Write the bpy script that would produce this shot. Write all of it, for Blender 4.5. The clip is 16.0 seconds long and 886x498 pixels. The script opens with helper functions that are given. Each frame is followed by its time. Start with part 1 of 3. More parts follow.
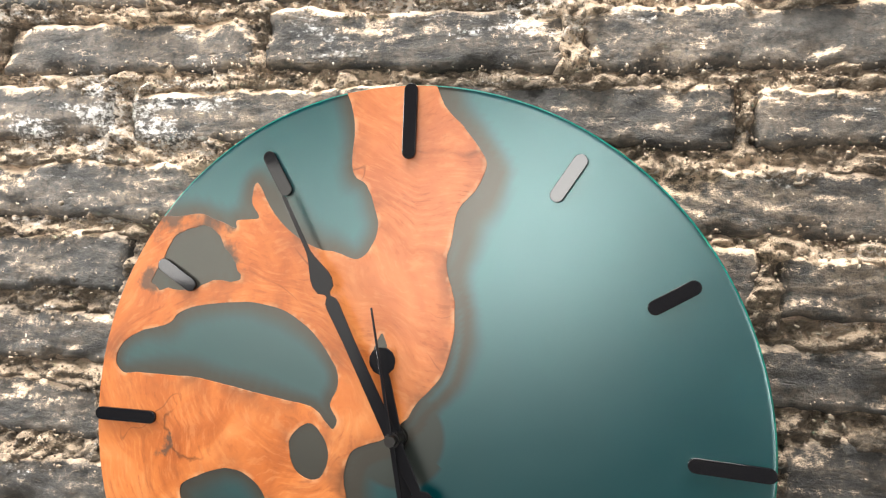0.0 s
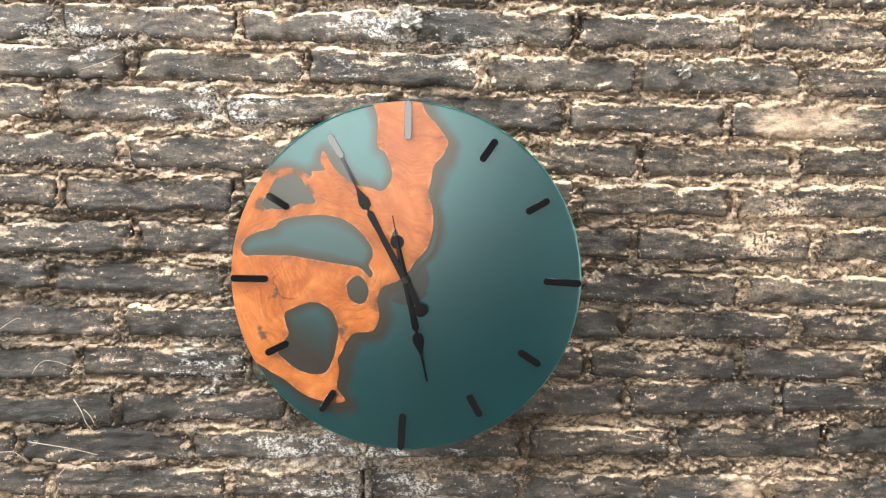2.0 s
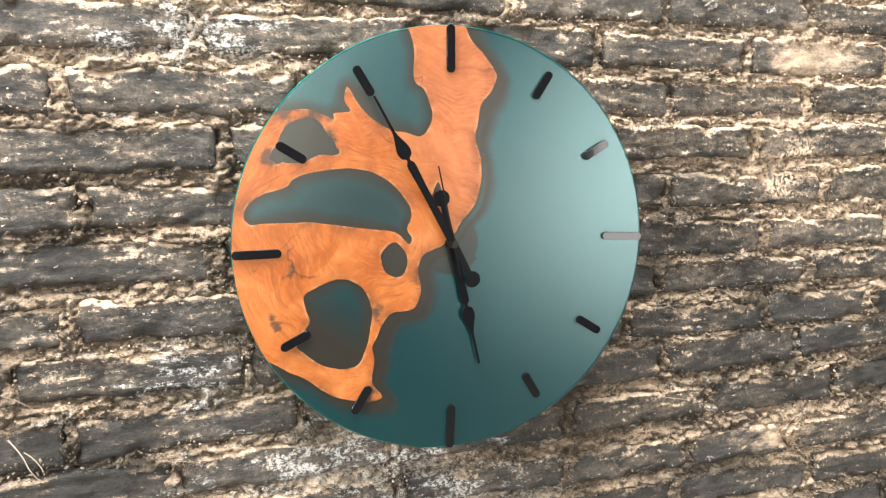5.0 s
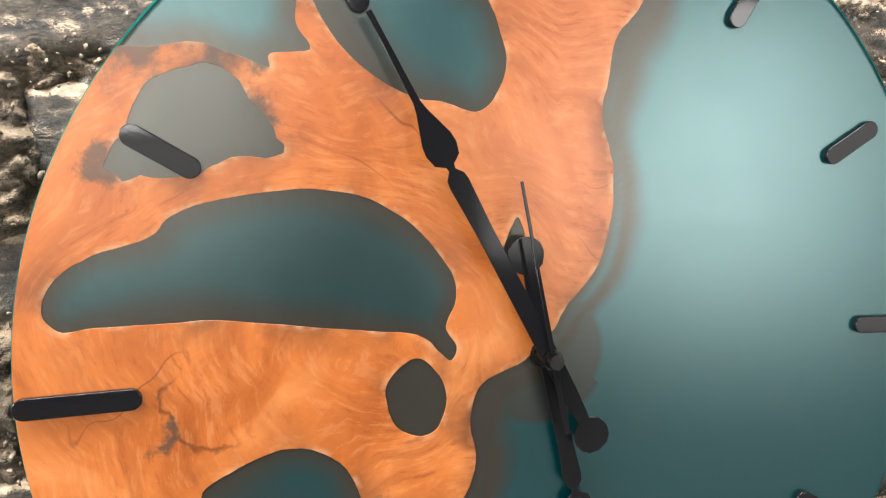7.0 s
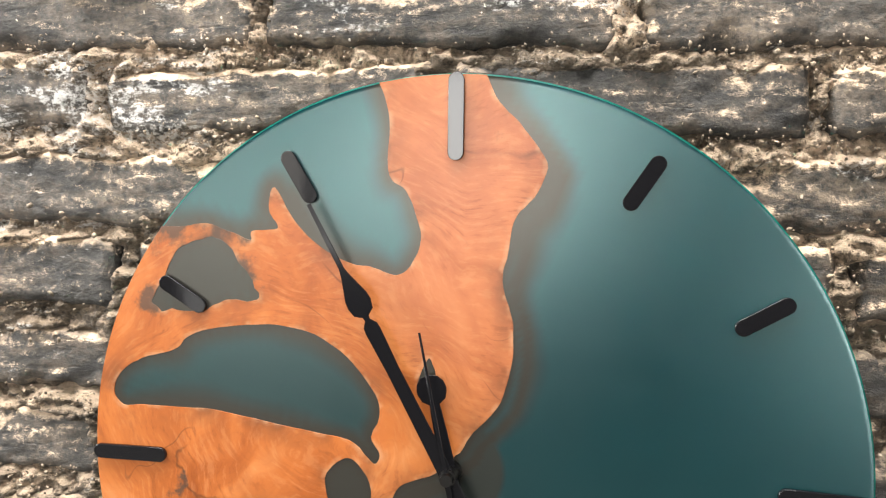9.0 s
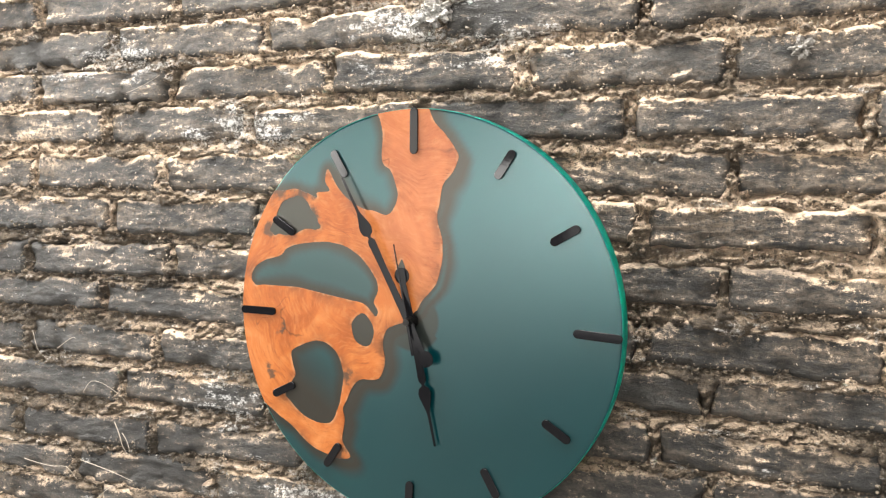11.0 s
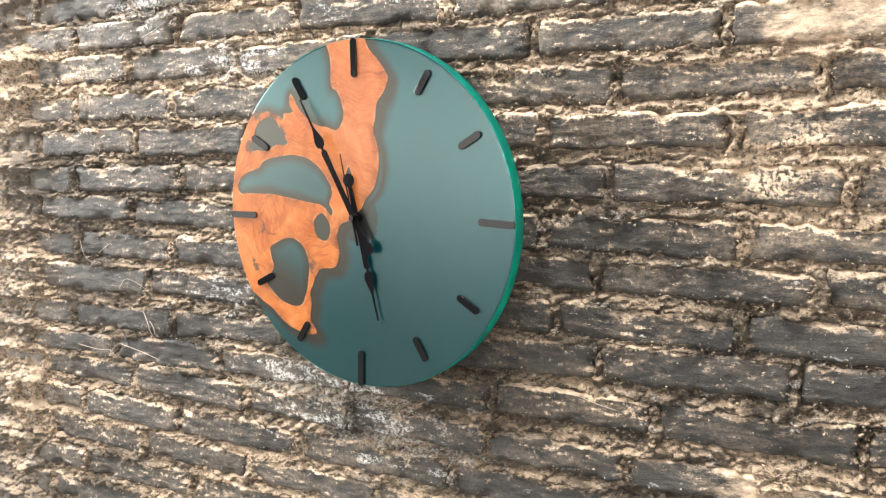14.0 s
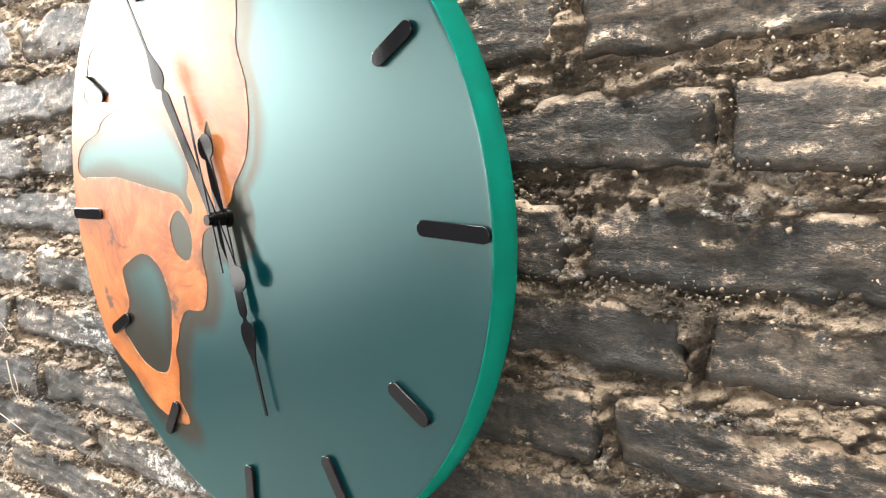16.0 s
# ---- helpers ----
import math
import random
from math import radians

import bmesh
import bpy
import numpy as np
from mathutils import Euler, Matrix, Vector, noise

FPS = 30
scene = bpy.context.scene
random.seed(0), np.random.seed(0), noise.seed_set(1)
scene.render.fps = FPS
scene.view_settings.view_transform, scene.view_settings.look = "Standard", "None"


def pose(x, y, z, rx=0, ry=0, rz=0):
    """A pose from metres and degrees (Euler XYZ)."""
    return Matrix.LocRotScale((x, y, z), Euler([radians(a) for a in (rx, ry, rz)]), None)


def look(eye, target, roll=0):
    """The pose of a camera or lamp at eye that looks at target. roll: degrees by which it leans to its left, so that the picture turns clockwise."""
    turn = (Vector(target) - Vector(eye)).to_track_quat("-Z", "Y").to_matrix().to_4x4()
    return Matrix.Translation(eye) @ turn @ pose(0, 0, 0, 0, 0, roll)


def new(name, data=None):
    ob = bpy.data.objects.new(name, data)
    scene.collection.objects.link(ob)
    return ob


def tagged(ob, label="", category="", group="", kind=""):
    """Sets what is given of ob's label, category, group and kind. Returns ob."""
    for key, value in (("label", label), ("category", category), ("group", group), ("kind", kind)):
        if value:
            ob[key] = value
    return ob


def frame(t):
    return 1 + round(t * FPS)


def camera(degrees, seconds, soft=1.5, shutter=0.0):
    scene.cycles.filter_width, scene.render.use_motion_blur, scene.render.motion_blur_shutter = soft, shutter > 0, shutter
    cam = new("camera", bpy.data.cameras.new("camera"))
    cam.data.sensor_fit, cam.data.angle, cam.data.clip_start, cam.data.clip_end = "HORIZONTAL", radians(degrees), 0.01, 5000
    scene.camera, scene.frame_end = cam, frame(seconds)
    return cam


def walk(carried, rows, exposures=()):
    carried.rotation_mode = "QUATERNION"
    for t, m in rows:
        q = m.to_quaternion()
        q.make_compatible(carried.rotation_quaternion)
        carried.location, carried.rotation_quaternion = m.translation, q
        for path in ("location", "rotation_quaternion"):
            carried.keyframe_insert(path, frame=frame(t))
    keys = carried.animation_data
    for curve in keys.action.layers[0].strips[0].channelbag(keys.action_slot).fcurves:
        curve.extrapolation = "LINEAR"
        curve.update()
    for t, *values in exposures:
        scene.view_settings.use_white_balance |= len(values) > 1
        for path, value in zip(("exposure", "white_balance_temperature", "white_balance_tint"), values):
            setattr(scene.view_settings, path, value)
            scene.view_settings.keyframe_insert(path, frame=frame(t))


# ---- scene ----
cam = camera(58.6, 16.0, 1.2)
PATH = [
    (0, (0.133, -0.61, 1.698), (-0.252, 1.348, 1.827), 3.3),
    (0.5, (0.177, -0.752, 1.703), (-0.214, 1.206, 1.823), 3.3),
    (1, (0.12, -0.892, 1.705), (-0.093, 1.096, 1.771), 2.2),
    (1.5, (0.033, -1.053, 1.7), (0.01, 0.946, 1.671), 1.2),
    (2, (-0.009, -1.182, 1.694), (0.1, 0.813, 1.605), 1.5),
    (2.5, (-0.079, -1.299, 1.687), (0.183, 0.679, 1.561), 1.7),
    (3, (-0.168, -1.332, 1.683), (0.226, 0.624, 1.543), 1.5),
    (3.5, (-0.324, -1.265, 1.677), (0.207, 0.657, 1.53), 0.2),
    (3.7, (-0.364, -1.233, 1.675), (0.205, 0.679, 1.527), -0.2),
    (5.8, (-0.301, -0.678, 1.662), (0.407, 1.185, 1.496), -0.7),
    (6, (-0.296, -0.615, 1.671), (0.407, 1.249, 1.488), -0.8),
    (6.5, (-0.28, -0.492, 1.683), (0.49, 1.345, 1.5), -1.3),
    (7, (-0.187, -0.422, 1.694), (0.495, 1.448, 1.505), -0.9),
    (7.5, (-0.064, -0.382, 1.716), (0.413, 1.553, 1.545), -0.2),
    (8, (0.0, -0.379, 1.728), (0.243, 1.605, 1.654), 0.2),
    (8.5, (0.006, -0.438, 1.748), (-0.025, 1.561, 1.704), 1.0),
    (9, (0.045, -0.556, 1.755), (-0.171, 1.431, 1.7), 1.6),
    (11.3, (0.369, -0.988, 1.712), (-0.321, 0.888, 1.65), 2.2),
    (11.5, (0.375, -1.029, 1.714), (-0.311, 0.848, 1.646), 2.1),
    (12, (0.399, -1.12, 1.702), (-0.267, 0.764, 1.61), 2.3),
    (12.5, (0.428, -1.189, 1.687), (-0.216, 0.699, 1.552), 1.9),
    (13, (0.479, -1.171, 1.676), (-0.193, 0.705, 1.504), 1.3),
    (13.5, (0.566, -1.108, 1.683), (-0.186, 0.735, 1.488), 1.3),
    (14, (0.615, -1.017, 1.666), (-0.275, 0.764, 1.473), 1.0),
    (14.5, (0.566, -0.874, 1.648), (-0.391, 0.871, 1.441), 1.0),
    (15, (0.474, -0.723, 1.646), (-0.501, 1.011, 1.435), 0.5),
    (15.5, (0.45, -0.59, 1.639), (-0.582, 1.111, 1.429), -0.2),
    (16, (0.482, -0.436, 1.645), (-0.705, 1.155, 1.405), -0.9),
]
walk(cam, [(t, look(eye, target, roll)) for t, eye, target, roll in PATH],
     [(0, -0.2), (1, -0.35), (3.5, -0.3), (6, -0.12), (7, -0.3), (8, -0.28), (9.2, -0.33), (11.5, -0.3), (14, -0.2), (16, 0.0)])


# ---- light: tall windows of an unseen dim room behind and beside the camera, set from reflections ----
world = bpy.data.worlds.new("world")
scene.world = world
world.use_nodes = True
sky = world.node_tree.nodes.new("ShaderNodeTexSky")
sky.sky_type, sky.sun_disc = "NISHITA", False
sky.sun_elevation, sky.sun_rotation = radians(35), radians(230)
world.node_tree.nodes["Background"].inputs[1].default_value = 0.1
world.node_tree.links.new(sky.outputs[0], world.node_tree.nodes["Background"].inputs[0])

ROOM_X0, ROOM_X1, ROOM_Y0, ROOM_H = -4.4, 4.6, -4.2, 4.2
# openings in the far wall: x0, x1, z0, z1 and watts per square metre, the dim ones added to haze the dial; in the side
# wall: y0, y1, z0, z1, watts, the weak ones added likewise
FAR_WINDOWS = [(-3.8, -3.05, 1.25, 1.95, 50.0), (-3.0, -2.02, 0.3, 2.1, 14.0), (-1.95, -1.58, 1.1, 1.7, 50.0), (-1.33, -0.5, 0.55, 1.44, 8.0), (-1.33, -0.5, 1.5, 2.25, 85.0),
               (-0.15, 0.25, 2.15, 2.95, 50.0), (1.05, 1.5, 0.75, 1.45, 34.0), (1.9, 3.1, 0.45, 2.3, 50.0), (3.2, 4.4, 0.1, 2.1, 9.0)]
SIDE_WINDOWS = [(-1.5, -0.45, 1.95, 3.2, 330.0), (-2.15, -1.55, 1.4, 3.2, 60.0), (-3.2, -2.3, 0.4, 1.42, 30.0), (-3.2, -2.3, 1.5, 2.6, 60.0), (-4.1, -3.3, 0.4, 2.4, 14.0)]
SKYLIGHT = (-1.7, 0.7, -1.3, -0.4)  # x0, x1, y0, y1 in the unseen ceiling; assumed, for the light from above
SKY_WATTS = 190.0  # per square metre of opening


def window_lamp(name, m, w, h, power, colour):
    lamp = bpy.data.lights.new(name, "AREA")
    lamp.shape, lamp.size, lamp.size_y, lamp.energy, lamp.color = "RECTANGLE", w, h, power, colour
    ob = new(name, lamp)
    ob.matrix_basis = m
    return ob


DAY = (1.0, 0.975, 0.943)
for x0, x1, z0, z1, watts in FAR_WINDOWS:
    c = Vector(((x0 + x1) / 2, ROOM_Y0 - 0.12, (z0 + z1) / 2))
    window_lamp("window_light", look(c, c + Vector((0, 1, 0))), x1 - x0, z1 - z0, watts * (x1 - x0) * (z1 - z0), DAY)
for y0, y1, z0, z1, watts in SIDE_WINDOWS:
    c = Vector((ROOM_X0 - 0.12, (y0 + y1) / 2, (z0 + z1) / 2))
    window_lamp("window_light", look(c, c + Vector((1, 0, 0))), y1 - y0, z1 - z0, watts * (y1 - y0) * (z1 - z0), DAY)

x0, x1, y0, y1 = SKYLIGHT
c = Vector(((x0 + x1) / 2, (y0 + y1) / 2, ROOM_H + 0.08))
window_lamp("skylight", look(c, c - Vector((0, 0, 1))), x1 - x0, y1 - y0, SKY_WATTS * (x1 - x0) * (y1 - y0), DAY)


# ---- materials ----
class Nodes:
    """A small node-tree writer for one material."""

    def __init__(self, name):
        self.m = bpy.data.materials.new(name)
        self.m.use_nodes = True
        self.t = self.m.node_tree
        self.p = self.t.nodes["Principled BSDF"]
        self.out = self.t.nodes["Material Output"]

    def add(self, kind, props=None, **inputs):
        n = self.t.nodes.new("ShaderNode" + kind)
        for k, v in (props or {}).items():
            setattr(n, k, v)
        for k, v in inputs.items():
            self.put(n, k.replace("_", " "), v)
        return n

    def put(self, node, key, value):
        socket = node.inputs[int(key[1:])] if key[:1] == "i" and key[1:].isdigit() else node.inputs[key]
        if isinstance(value, bpy.types.NodeSocket):
            self.t.links.new(value, socket)
        else:
            socket.default_value = value

    def coords(self, kind="Object", scale=(1, 1, 1)):
        c = self.add("TexCoord").outputs[kind]
        return self.add("Mapping", Vector=c, Scale=scale).outputs[0]

    def noise(self, vec, scale, detail=6.0, rough=0.6, distort=0.0):
        return self.add("TexNoise", Vector=vec, Scale=scale, Detail=detail, Roughness=rough, Distortion=distort).outputs[0]

    def ramp(self, fac, stops):
        r = self.add("ValToRGB", Fac=fac)
        e = r.color_ramp.elements
        while len(e) < len(stops):
            e.new(0.5)
        for el, (pos, col) in zip(e, stops):
            el.position = pos
            el.color = (*col, 1) if len(col) == 3 else col
        return r.outputs[0]

    def level(self, fac, lo, hi):
        return self.add("MapRange", Value=fac, From_Min=lo, From_Max=hi).outputs[0]

    def math(self, op, a, b=0.0):
        return self.add("Math", {"operation": op}, i0=a, i1=b).outputs[0]

    def mix(self, fac, a, b):
        n = self.add("Mix", {"data_type": "RGBA"})
        self.put(n, "i0", fac)
        self.put(n, "i6", a if isinstance(a, bpy.types.NodeSocket) else (*a, 1))
        self.put(n, "i7", b if isinstance(b, bpy.types.NodeSocket) else (*b, 1))
        return n.outputs[2]

    def bump(self, height, strength, distance):
        return self.add("Bump", Height=height, Strength=strength, Distance=distance).outputs[0]

    def set(self, **inputs):
        for k, v in inputs.items():
            self.put(self.p, k.replace("_", " "), v)
        return self.m


PIER_STAINS = [(0.962, 1.25, 0.10), (0.965, 1.48, 0.09), (0.96, 1.72, 0.10), (0.965, 1.93, 0.10)]
LIME_SPOTS = [(-0.02, 1.965, 0.10), (0.06, 1.93, 0.07), (-0.27, 1.835, 0.09), (-0.30, 1.46, 0.07), (-0.12, 1.33, 0.13), (-0.5, 1.93, 0.08), (0.02, 1.27, 0.12)]
SAND_SPOTS = [(0.60, 1.852, 0.075), (0.45, 1.80, 0.20), (0.62, 1.69, 0.20), (0.15, 1.90, 0.10), (-0.62, 1.84, 0.13),
              (0.60, 1.285, 0.08), (-0.70, 1.22, 0.13), (0.55, 1.97, 0.16)]
# painted shade round the clock, mostly to its lower right: x, z, reach
SHADE_SPOTS = [(0.42, 1.42, 0.27), (0.60, 1.36, 0.28), (0.35, 1.27, 0.12), (-0.42, 1.36, 0.10), (0.35, 1.60, 0.14), (-0.47, 1.60, 0.24)]
COATED = [(0.60, 1.852, 0.10), (0.55, 1.292, 0.06)]


def near_spots(n, pos, spots):
    """How near a place on the wall lies to the given spots, stains and painted shade alike: x, z and reach."""
    total = None
    for x, z, reach in spots:
        flat = n.add("Mapping", Vector=pos, Location=(-0.6 * x, 0, -1.3 * z), Scale=(0.6, 0, 1.3)).outputs[0]
        far = n.add("VectorMath", {"operation": "LENGTH"}, i0=flat).outputs["Value"]
        here = n.level(far, reach, reach * 0.2)
        total = here if total is None else n.math("MAXIMUM", total, here)
    return total


def masonry(name, dark, light, sand, crumbs, veil=0.5, chalk=0.62, relief=0.006):
    """Weathered masonry: soft streaks and pits, sandy dust that also paints the shoulders lit from above, a thin veil
    of it on the faces, crumbs, lime blooms, painted shade.
    """
    n = Nodes(name)
    geo = n.add("NewGeometry")
    info = n.add("ObjectInfo").outputs["Random"]
    pos = geo.outputs["Position"]
    streaky = n.add("Mapping", Vector=pos, Scale=(0.42, 1, 1.3)).outputs[0]
    grain = n.noise(streaky, 70, 6, 0.62)
    grit = n.noise(pos, 170, 6, 0.7)
    fine = n.noise(n.add("Mapping", Vector=pos, Scale=(0.6, 1, 1.2)).outputs[0], 460, 4, 0.7)
    pit = n.level(n.noise(streaky, 120, 4, 0.6), 0.38, 0.28)
    h = n.math("ADD", n.math("MULTIPLY", grain, 0.5), n.math("ADD", n.math("MULTIPLY", grit, 0.62), n.math("MULTIPLY", fine, 0.26)))
    h = n.math("SUBTRACT", h, n.math("MULTIPLY", pit, 0.22))
    rough = n.bump(h, 1.0, relief)
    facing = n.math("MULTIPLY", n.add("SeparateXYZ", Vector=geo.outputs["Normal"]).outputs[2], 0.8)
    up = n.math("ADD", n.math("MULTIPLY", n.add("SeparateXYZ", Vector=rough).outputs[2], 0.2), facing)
    base = n.mix(n.level(n.math("ADD", n.math("MULTIPLY", grain, 0.5), n.math("MULTIPLY", fine, 0.5)), 0.38, 0.62), dark, light)
    tone = n.add("HueSaturation", Color=base, Value=n.math("MULTIPLY_ADD", info, 0.6))
    tone.inputs["Value"].links[0].from_node.inputs[2].default_value = 0.7
    base = tone.outputs[0]
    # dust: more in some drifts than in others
    drift = n.math("ADD", n.math("MULTIPLY", n.noise(pos, 4.0, 2, 0.5), 0.5), n.math("MULTIPLY", n.noise(streaky, 20, 6, 0.65), 0.55))
    drift = n.math("ADD", drift, n.math("MULTIPLY", near_spots(n, pos, SAND_SPOTS), 0.10))
    # shade put into the colour: it thins the dust here and darkens the base below
    in_shade = near_spots(n, pos, SHADE_SPOTS)
    drift = n.math("SUBTRACT", drift, n.math("MULTIPLY", in_shade, 0.075))
    film = n.math("MULTIPLY", n.level(drift, 0.44, 0.66), n.math("MULTIPLY", n.level(grain, 0.38, 0.56), n.level(grit, 0.36, 0.54)))
    base = n.mix(n.math("MULTIPLY", in_shade, 0.4), base, tuple(0.6 * c for c in dark))
    base = n.mix(n.math("MULTIPLY", film, veil), base, tuple(0.62 * c for c in sand))
    patch = n.math("MULTIPLY", n.level(n.add("SeparateXYZ", Vector=pos).outputs[0], -0.735, -0.80), n.level(fine, 0.30, 0.55))
    base = n.mix(n.math("MULTIPLY", patch, 0.55), base, (0.33, 0.29, 0.245))
    # settled dust on upward normals, which also paints bright top-lit shoulders
    top_lit_dust = n.math("MULTIPLY", n.level(n.math("ADD", up, n.math("MULTIPLY_ADD", grit, 1.1)), 0.17, 0.36), n.level(n.math("ADD", drift, n.math("MULTIPLY", grit, 0.12)), 0.50, 0.62))
    n.put(top_lit_dust.node.inputs[0].links[0].from_node.inputs["Value"].links[0].from_node.inputs[1].links[0].from_node, "i2", -0.55)
    stuck = n.math("MULTIPLY", n.level(grit, 0.44, 0.53), n.level(drift, crumbs, crumbs + 0.06))
    coat = n.math("MULTIPLY", n.level(n.math("ADD", n.math("MULTIPLY", near_spots(n, pos, COATED), 0.30), n.noise(streaky, 45, 6, 0.75)), 0.62, 0.84), 0.72)
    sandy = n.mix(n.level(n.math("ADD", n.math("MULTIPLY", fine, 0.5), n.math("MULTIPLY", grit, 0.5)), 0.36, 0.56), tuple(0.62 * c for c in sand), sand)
    base = n.mix(n.math("MAXIMUM", n.math("MAXIMUM", n.math("MULTIPLY", top_lit_dust, 0.92), stuck), coat), base, sandy)
    lime = n.math("ADD", n.math("MULTIPLY", near_spots(n, pos, PIER_STAINS if chalk > 0.7 else LIME_SPOTS), 0.175), n.noise(streaky, 42, 6, 0.68))
    bloom = n.math("MULTIPLY", n.level(lime, chalk, chalk + 0.07), n.level(n.math("ADD", n.math("MULTIPLY", grit, 0.6), n.math("MULTIPLY", fine, 0.4)), 0.47, 0.56))
    base = n.mix(n.math("MULTIPLY", bloom, 0.8), base, (0.70, 0.69, 0.66))
    base = n.mix(n.level(n.noise(pos, 170, 2, 0.5), 0.735, 0.755), base, (0.62, 0.52, 0.41))
    return n.set(Base_Color=base, Roughness=0.62, Specular_IOR_Level=0.34, Normal=rough)


SAND = (0.76, 0.575, 0.405)
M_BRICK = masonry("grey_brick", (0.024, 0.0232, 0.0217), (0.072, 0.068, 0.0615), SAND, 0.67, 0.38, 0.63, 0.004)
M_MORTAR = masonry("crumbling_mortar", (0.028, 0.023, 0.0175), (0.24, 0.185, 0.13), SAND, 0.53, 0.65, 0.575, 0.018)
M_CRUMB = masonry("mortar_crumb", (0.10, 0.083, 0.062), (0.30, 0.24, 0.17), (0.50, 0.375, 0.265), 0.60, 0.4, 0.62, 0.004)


def plain(name, colour, rough=0.6, metal=0.0, vary=0.15, scale=8.0):
    n = Nodes(name)
    g = n.noise(n.coords("Object"), scale, 6)
    g2 = n.noise(n.coords("Object"), scale * 14, 4)
    base = n.mix(n.level(n.math("ADD", g, n.math("MULTIPLY", g2, 0.4)), 0.4, 1.0), tuple(c * (1 - vary) for c in colour), tuple(min(1, c * (1 + vary)) for c in colour))
    return n.set(Base_Color=base, Roughness=rough, Metallic=metal, Normal=n.bump(g2, 0.15 if rough > 0.3 else 0.01, 0.002))


def satin(n, body, rough, ior, tint=(1, 1, 1, 1)):
    """A satin clear coat over a body: its gloss falls off quickly round the mirror direction."""
    gloss = n.add("BsdfAnisotropic", {"distribution": "BECKMANN"}, Color=tint, Roughness=rough)
    both = n.add("MixShader", Fac=n.add("Fresnel", IOR=ior).outputs[0])
    n.t.links.new(body, both.inputs[1])
    n.t.links.new(gloss.outputs[0], both.inputs[2])
    n.t.links.new(both.outputs[0], n.out.inputs[0])
    return n.m


def resin_material():
    n = Nodes("teal_resin")
    v = n.coords("Object")
    deep = n.add("Attribute", {"attribute_name": "sunk_and_shaded"}).outputs["Fac"]
    cloud = n.noise(v, 5, 4, 0.5)
    base = n.mix(n.level(cloud, 0.3, 0.7), (0.0005, 0.018, 0.022), (0.001, 0.025, 0.030))
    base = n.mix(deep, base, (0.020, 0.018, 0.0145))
    scuff = n.noise(v, 60, 4, 0.6)
    n.set(Base_Color=base, Roughness=0.6, Specular_IOR_Level=0.0)
    glow = n.add("BsdfTranslucent", Color=(0.02, 0.36, 0.36, 1))
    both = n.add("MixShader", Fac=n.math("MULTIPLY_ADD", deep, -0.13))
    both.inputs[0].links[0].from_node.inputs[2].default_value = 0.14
    n.t.links.new(n.p.outputs[0], both.inputs[1])
    n.t.links.new(glow.outputs[0], both.inputs[2])
    return satin(n, both.outputs[0], n.add("MapRange", Value=scuff, From_Min=0.3, From_Max=0.7, To_Min=0.29, To_Max=0.32).outputs[0], 1.8, n.mix(deep, (0.70, 0.99, 0.98), (0.62, 0.61, 0.55)))


def rim_material():
    n = Nodes("resin_edge")
    clear = n.add("BsdfRefraction", Color=(0.32, 1.0, 0.88, 1), Roughness=0.3, IOR=1.12)
    # brighter teal base stands in for light carried out through the edge
    n.set(Base_Color=(0.02, 0.38, 0.31, 1), Roughness=0.3)
    both = n.add("MixShader", Fac=0.82)
    n.t.links.new(n.p.outputs[0], both.inputs[1])
    n.t.links.new(clear.outputs[0], both.inputs[2])
    n.t.links.new(both.outputs[0], n.out.inputs[0])
    return n.m


